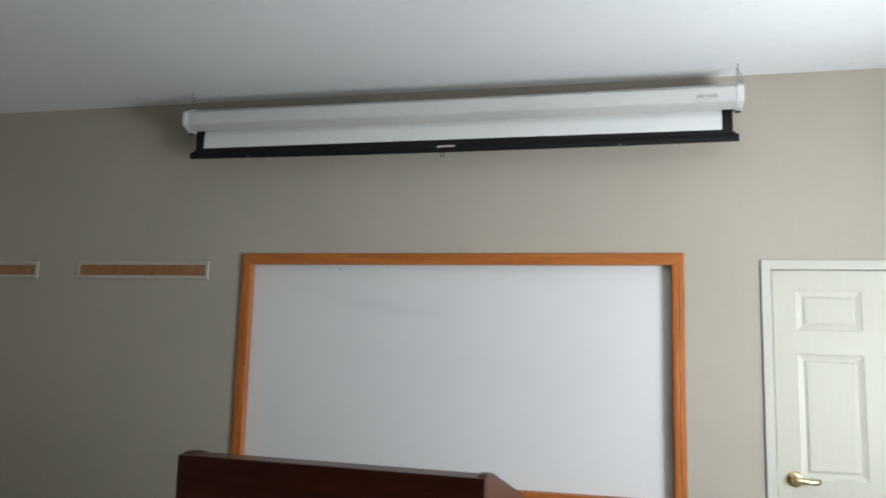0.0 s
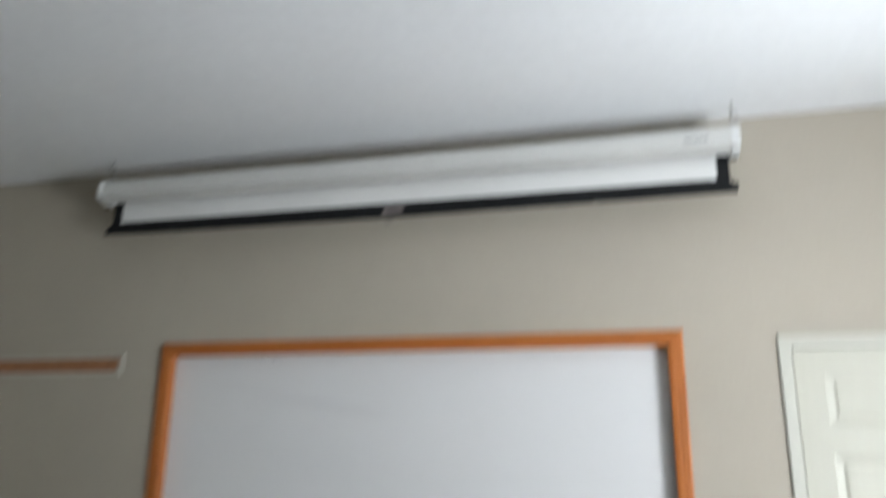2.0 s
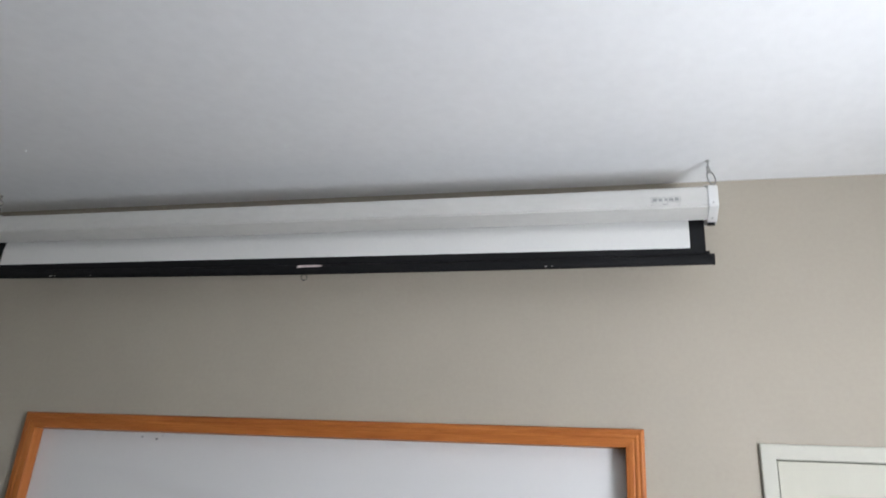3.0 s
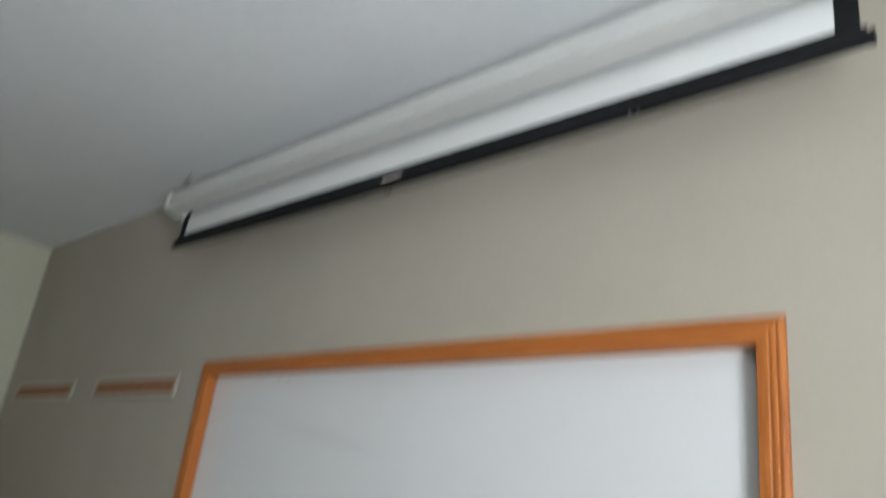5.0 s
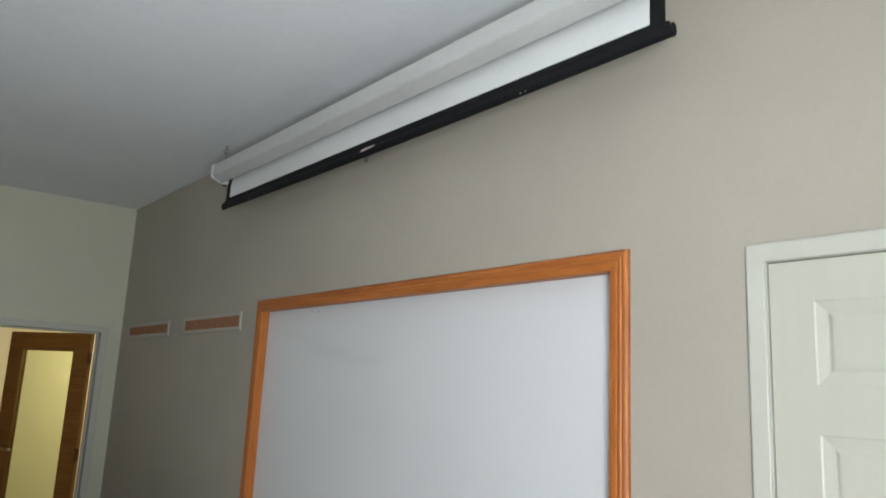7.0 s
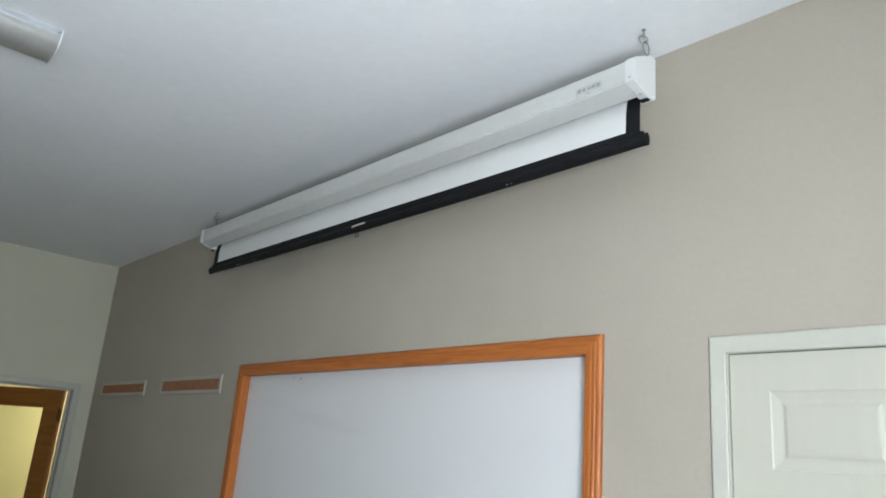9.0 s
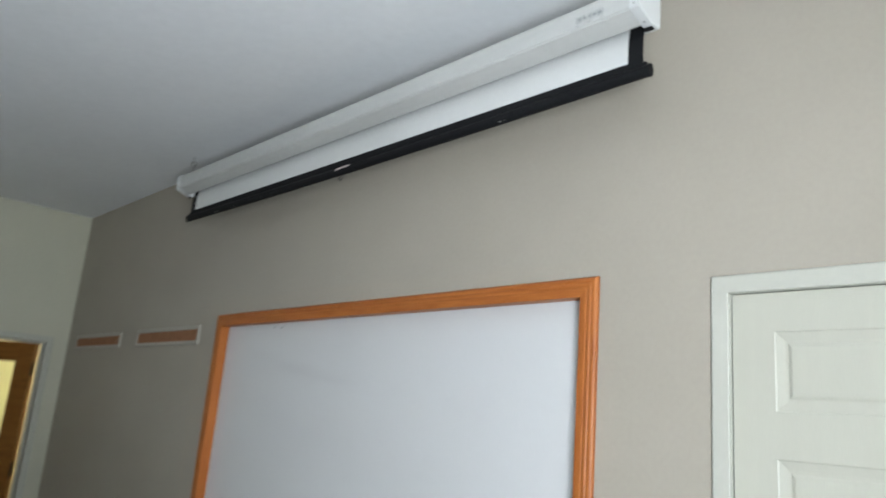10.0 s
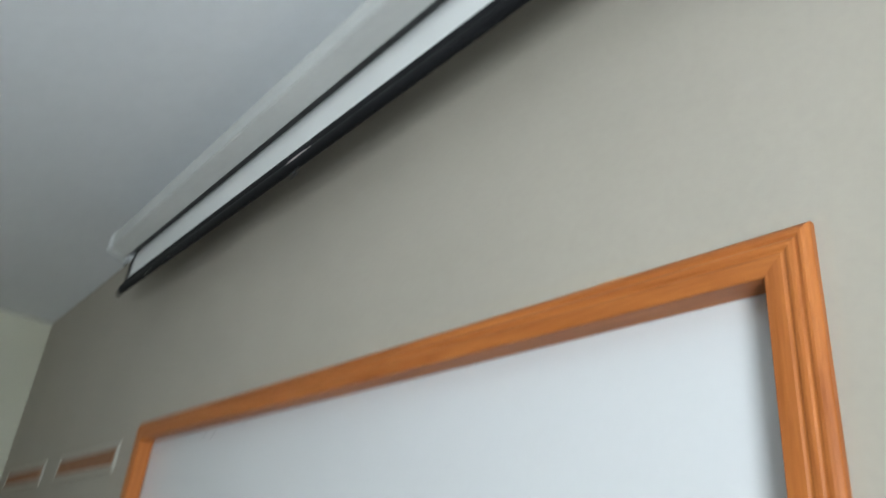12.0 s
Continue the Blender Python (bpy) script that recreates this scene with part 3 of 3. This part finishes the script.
case_bm = bow(prism(CASE, SX0 + 0.03, SX1 - 0.035), 0.002)
bow(case_bm, 0.005, over=2.985)
bmesh.ops.bevel(case_bm, geom=[e for e in case_bm.edges if abs(e.verts[0].co.x - e.verts[1].co.x) > 0.1 and e.verts[0].co.y < -0.2 and e.verts[1].co.y < -0.2], offset=0.004, segments=2, affect="EDGES")
case = part("case", case_bm, M_CASE, screen, "off-white enamelled steel case", smooth=True)

# added plate; its dark colour stands for the shade between case and fabric
part("slot_shade", bow(box(SX0 + 0.031, SX1 - 0.037, -0.1795, -0.1345, 2.8880, 2.8920), 0.002), M_SLOT, case, "added plate coloured dark for the shade inside the slot")


def end_cap(x0, x1, inner, outer):
    grown = [(-0.250, 2.956), (-0.250, 2.878), (-0.174, 2.850), (-0.127, 2.853), (-0.127, 3.001), (-0.152, 3.006)]
    bm = prism(grown, x0, x1)
    bmesh.ops.bevel(bm, geom=bm.edges, offset=0.003, segments=2, affect="EDGES")
    cap = part("end_cap", bm, M_CAP, screen, "white plastic end cap", smooth=True)
    xm = (x0 + x1) / 2
    for y, z, n in ((-0.250, 2.890, (0, -1, 0)), (-0.190, 2.8557, (0, -0.35, -0.94))):
        part("screw", lathe([(0.0035, 0), (0.0030, 0.0015), (0.001, 0.002)], 12), M_STEEL, cap, m=axes((xm, y, z), (1, 0, 0), Vector(n).cross(Vector((1, 0, 0)))))
    part("bracket", box(min(inner, outer), max(inner, outer), -0.170, -0.152, 2.842, 2.849, 0.002), M_BLACK, cap, "black roller bracket")
    return cap


end_cap(SX0, SX0 + 0.030, SX0 + 0.004, SX0 + 0.028)
end_cap(SX1 - 0.036, SX1, SX1 - 0.034, SX1 - 0.006)
FY = -0.152
WX0, WX1 = -0.226, 2.737


def hanging(x0, x1, z0, bend=0.0):
    """A thin cloth strip that hangs straight and bends back into the slot of the case at its top."""
    heights = [z0, 2.822] + [2.822 + 0.066 * i / 10 for i in range(1, 11)]
    outline = [(FY + bend * (max(0.0, z - 2.822) / 0.04) ** 1.5, z) for z in heights]
    return prism([(y - 0.0008, z) for y, z in outline] + [(y, z) for y, z in reversed(outline)], x0, x1)


part("fabric", hanging(WX0, WX1, 2.757, 0.005), M_FABRIC, screen, "white projection fabric", smooth=True)
part("border", hanging(WX0 - 0.053, WX0, 2.725, 0.005), M_BLACK, screen, "black masking border")
part("border", hanging(WX1, WX1 + 0.053, 2.725, 0.005), M_BLACK, screen, "black masking border")
SAG = 0.009
part("border", bow(box(WX0, WX1, FY - 0.0008, FY, 2.722, 2.757), SAG, under=2.74), M_BLACK, screen, "black masking border")
oval = [(FY + 0.0125 * math.cos(a), 2.7135 + 0.0205 * math.sin(a)) for a in [2 * math.pi * i / 20 for i in range(20)]]
batten = part("batten", bow(prism(oval, -0.300, 2.808), SAG), M_BATTEN, screen, "black oval bottom batten", smooth=True)
for x0, x1 in ((-0.309, -0.300), (2.808, 2.817)):
    grown = [(FY + 0.0138 * math.cos(a), 2.7135 + 0.0218 * math.sin(a)) for a in [2 * math.pi * i / 20 for i in range(20)]]
    cap_bm = prism(grown, x0, x1)
    part("plug", cap_bm, M_BATTEN, batten, "black batten end plug", smooth=True)
for x in (-0.283, 2.796):
    part("clip", box(x - 0.006, x + 0.006, FY - 0.006, FY + 0.006, 2.733, 2.745, 0.002), M_BLACK, batten)

# torn paper sticker and pull ring at the middle of the batten
sticker_bm = bmesh.new()
front, rear = [], []
for x, z in ((1.226, 2.712), (1.230, 2.723), (1.262, 2.7265), (1.318, 2.7255), (1.333, 2.7215), (1.329, 2.7165), (1.300, 2.7145), (1.262, 2.7145)):
    z += 0.005
    y = FY - 0.0126 * math.sqrt(max(0.0, 1 - ((z - 2.7135) / 0.0206) ** 2))
    front.append(sticker_bm.verts.new((x, y - 0.0012, z - SAG)))
    rear.append(sticker_bm.verts.new((x, y + 0.0002, z - SAG)))
sticker_bm.faces.new(front)
sticker_bm.faces.new(rear)
for i in range(len(front)):
    sticker_bm.faces.new([front[i], front[(i + 1) % len(front)], rear[(i + 1) % len(front)], rear[i]])
part("sticker", sticker_bm, M_PAPER, batten, "torn pinkish paper sticker")
part("pull_ring", tube([(1.258 + 0.0125 * math.cos(a), FY, 2.672 + 0.0125 * math.sin(a)) for a in [2 * math.pi * i / 24 for i in range(24)]], 0.0021, 8, True), M_IRON, batten, "small dark steel pull ring", smooth=True)
for x, w in ((0.070, 0.012), (0.092, 0.005), (0.270, 0.006), (2.222, 0.010), (2.245, 0.005)):
    part("chip", box(x - w / 2, x + w / 2, FY - 0.0102, FY - 0.0060, 2.6985 - SAG * sag(x), 2.7035 - SAG * sag(x), 0.001), M_STEEL, batten, "bright worn spot")

# small scuffs on the case
for x, y, z, w in ((0.735, -0.1850, 2.8566, 0.018), (1.980, -0.2464, 2.884, 0.010), (0.300, -0.2464, 2.905, 0.008), (1.42, -0.2464, 2.931, 0.006)):
    part("scuff", box(x - w / 2, x + w / 2, y - 0.0004, y + 0.0012, z - 0.0016, z + 0.0016, 0.0003), M_PAPER, case, "small brownish scuff")

# maker's mark on the case, drawn as plain bars
LX0, LX1, LZ = 2.603, 2.706, 2.909
for b in ((LX0, LX1, LZ + 0.009, LZ + 0.0105), (LX0, LX1, LZ - 0.0105, LZ - 0.009), (LX0, LX0 + 0.0015, LZ - 0.009, LZ + 0.009), (LX1 - 0.0015, LX1, LZ - 0.009, LZ + 0.009),
          (LX0 + 0.006, LX0 + 0.022, LZ - 0.006, LZ + 0.006), (LX0 + 0.026, LX0 + 0.040, LZ - 0.005, LZ + 0.005), (LX0 + 0.047, LX0 + 0.058, LZ - 0.005, LZ + 0.005),
          (LX0 + 0.062, LX0 + 0.078, LZ - 0.005, LZ + 0.005), (LX0 + 0.082, LX0 + 0.097, LZ - 0.006, LZ + 0.006), (LX0 + 0.040, LX0 + 0.060, LZ - 0.019, LZ - 0.0165),
          (LX0 - 0.002, LX0 + 0.012, LZ - 0.020, LZ - 0.019), (LX1 - 0.014, LX1, LZ - 0.020, LZ - 0.019)):
    part("printed_bar", box(b[0], b[1], -0.2464, -0.2456, b[2], b[3]), M_FAINT, case, "faint grey printed bar")


def hanger(x, y):
    """A screw eye in the ceiling and an oval ring down to the case."""
    eye_z = TOP - 0.036
    turns = [2 * math.pi * i / 24 for i in range(24)]
    hook = part("hanger", tube([(x, y, TOP + 0.004), (x, y, TOP - 0.024)], 0.0030, 8), M_STEEL, screen, "steel screw eye and ring holding the case")
    part("flange", lathe([(0.0075, 0), (0.0075, 0.0015), (0.004, 0.0035)], 16), M_STEEL, hook, m=axes((x, y, TOP - 0.0002), (1, 0, 0), (0, -1, 0)), smooth=True)
    part("eye", tube([(x + 0.006 * math.cos(a), y + 0.0125 * math.cos(a), eye_z + 0.0125 * math.sin(a)) for a in turns], 0.0027, 8, True), M_WIRE, hook, smooth=True)
    top, low = eye_z - 0.0085, TOP - 0.099
    mid, half = (top + low) / 2, (top - low) / 2
    part("link", tube([(x + 0.0115 * math.cos(a) + 0.008 - 0.007 * math.sin(a), y - 0.005 * math.cos(a), mid + half * math.sin(a)) for a in turns], 0.0027, 8, True), M_WIRE, hook, smooth=True)


hanger(2.817, -0.172)
hanger(-0.311, -0.170)

# ---- unlit fluorescent fixture on the ceiling ----
light = thing("ceiling_light", pose(1.16, -2.12, TOP), "unlit white fluorescent wraparound fixture on the ceiling", "ceiling light")
LY0, LY1 = -2.73, -1.525
FX0, FX1 = 1.050, 1.247


def drawn(outline, y0, y1):
    """A shape from an outline in (x, z), drawn out along y."""
    bm = bmesh.new()
    a = [bm.verts.new((x, y0, z)) for x, z in outline]
    b = [bm.verts.new((x, y1, z)) for x, z in outline]
    for i in range(len(a)):
        j = (i + 1) % len(a)
        bm.faces.new([a[i], a[j], b[j], b[i]])
    bm.faces.new(a)
    bm.faces.new(b)
    return bm


part("housing", drawn([(FX0, TOP + 0.001), (FX0, TOP - 0.020), (FX0 + 0.002, TOP - 0.024), (FX1 - 0.002, TOP - 0.024), (FX1, TOP - 0.020), (FX1, TOP + 0.001)], LY0 + 0.004, LY1 - 0.004), M_SIDE, light, "prismatic side of the lens, coloured paler and bluer as daylit")
LENS = [(0.001, 0.0245), (0.0035, 0.036), (0.009, 0.048), (0.018, 0.059), (0.030, 0.068), (0.045, 0.0745), (0.062, 0.079), (0.080, 0.080)]
part("diffuser", drawn([(FX0 + u, TOP - v) for u, v in LENS] + [(FX1 - u, TOP - v) for u, v in reversed(LENS)], LY0 + 0.004, LY1 - 0.004), M_LENS, light, "greyish ribbed acrylic diffuser", smooth=True)
for y0, y1 in ((LY0, LY0 + 0.004), (LY1 - 0.004, LY1)):
    rim = [(-0.001, -0.001)] + [(u - 0.002, v + 0.002) for u, v in LENS]
    part("end_plate", drawn([(FX0 + u, TOP - v) for u, v in rim] + [(FX1 - u, TOP - v) for u, v in reversed(rim)], y0, y1), M_LAMP, light, "white enamelled end plate")

for x, turn in ((FX1 + 0.001, 1), (FX0 - 0.001, -1)):
    part("screw", lathe([(0.006, 0), (0.006, 0.001), (0.004, 0.003), (0.001, 0.0035)], 12), M_STEEL, light, m=axes((x, LY1 - 0.012, TOP - 0.014), (0, turn, 0), (0, 0, 1)))

# ---- mahogany lectern ----
LECT = axes((0.752, -1.772, 0), (1.042, -0.066, 0), (0.066, 1.042, 0))
LW, LD, LT = 1.052, 0.72, 1.238
lectern = thing("lectern", LECT, "wide dark mahogany lectern with a sloping reading top", "lectern")


def lectern_piece(name, bm, label=""):
    return part(name, bm, M_MAHOGANY, lectern, label, m=LECT)


def side_outline():
    top = [(0.022, LT - 0.001), (0.035, LT + 0.003), (0.065, LT + 0.005), (0.095, LT + 0.001), (0.130, LT - 0.008), (LD - 0.01, LT - 0.182), (LD, LT - 0.190)]
    return [(0.022, 0.08)] + top + [(LD, 0.08)]


for x in (0.0, LW - 0.028):
    bm = prism(side_outline(), x, x + 0.028)
    bmesh.ops.bevel(bm, geom=[e for e in bm.edges if abs(e.verts[0].co.x - e.verts[1].co.x) < 1e-6], offset=0.003, segments=2, affect="EDGES")
    lectern_piece("side_panel", bm, "reddish polished side panel")
lectern_piece("front_panel", box(0.0, LW, 0.0, 0.0215, 0.08, LT - 0.002, 0.003))
lectern_piece("ledge", box(0.028, LW - 0.028, 0.022, 0.100, LT - 0.026, LT - 0.004, 0.002), "flat polished top ledge")
desk = bmesh.new()
box(0.0285, LW - 0.0285, 0, 0.61, -0.02, 0, 0.002, desk)
bmesh.ops.transform(desk, matrix=Matrix.Translation((0, 0.103, LT - 0.020)) @ Matrix.Rotation(radians(-17.0), 4, "X"), verts=desk.verts)
lectern_piece("reading_surface", desk)
lectern_piece("shelf", box(0.028, LW - 0.028, 0.022, LD - 0.02, 0.66, 0.68, 0.002))
lectern_piece("plinth", box(0.01, LW - 0.01, 0.01, LD - 0.01, 0.0, 0.08, 0.004))

# ---- open glazed oak door in the hallway ----
west_door = thing("door_2", pose(WEST, -0.16, 0), "open oak door with a large glass pane and white casing", "door", kind="structure")
WESTFACE = axes((WEST, -1.076, 0), (0, 1, 0), (0, 0, 1))
door_frame(west_door, WESTFACE, 0.916, 2.014, THICK, 0.0015, M_GREYTRIM)
for b in ((0, 0.014, 0, 2.014), (0.902, 0.916, 0, 2.014), (0.014, 0.902, 2.001, 2.014)):
    part("door_stop", box(*b, -0.094, -0.056, 0.001), M_GREYTRIM, west_door, m=WESTFACE)
ANGLE = radians(59)
hinge = Vector((WEST - THICK - 0.012, -0.181, 0))
way = Vector((-math.sin(ANGLE), -math.cos(ANGLE), 0))
LEAF2 = axes(hinge, way, (0, 0, 1))
DW, DH, ST, DT = 0.894, 2.010, 0.158, 0.044
part("leaf_stile", box(0, ST, 0.01, DH, -DT / 2, DT / 2, 0.002), M_HALLOAK, west_door, "oak stile", m=LEAF2)
part("leaf_stile", box(DW - ST, DW, 0.01, DH, -DT / 2, DT / 2, 0.002), M_HALLOAK, west_door, "oak stile", m=LEAF2)
part("leaf_rail", box(ST, DW - ST, DH - 0.147, DH, -DT / 2, DT / 2, 0.002), M_HALLOAK, west_door, "oak rail", m=LEAF2)
part("leaf_rail", box(ST, DW - ST, 0.01, 0.25, -DT / 2, DT / 2, 0.002), M_HALLOAK, west_door, "oak rail", m=LEAF2)
part("pane", box(ST - 0.004, DW - ST + 0.004, 0.246, DH - 0.143, -0.003, 0.003), M_GLASS, west_door, "large yellowish glass pane", m=LEAF2)
for side in (-1, 1):
    z0, z1 = (DT / 2 - 0.008, DT / 2 - 0.001) if side > 0 else (-DT / 2 + 0.001, -DT / 2 + 0.008)
    for b in ((ST, ST + 0.010, 0.25, DH - 0.147), (DW - ST - 0.010, DW - ST, 0.25, DH - 0.147), (ST + 0.010, DW - ST - 0.010, DH - 0.157, DH - 0.147), (ST + 0.010, DW - ST - 0.010, 0.25, 0.26)):
        part("glazing_bead", box(*b, z0, z1, 0.001), M_HALLOAK, west_door, m=LEAF2)
for z in (1.80, 1.02, 0.25):
    part("hinge", box(-0.014, 0.002, z - 0.05, z + 0.05, -0.030, 0.006, 0.002), M_HINGE, west_door, "dark bronze butt hinge", m=LEAF2)
lever_handle(west_door, LEAF2 @ axes((DW - 0.065, 1.01, DT / 2), (-1, 0, 0), (0, 1, 0)))
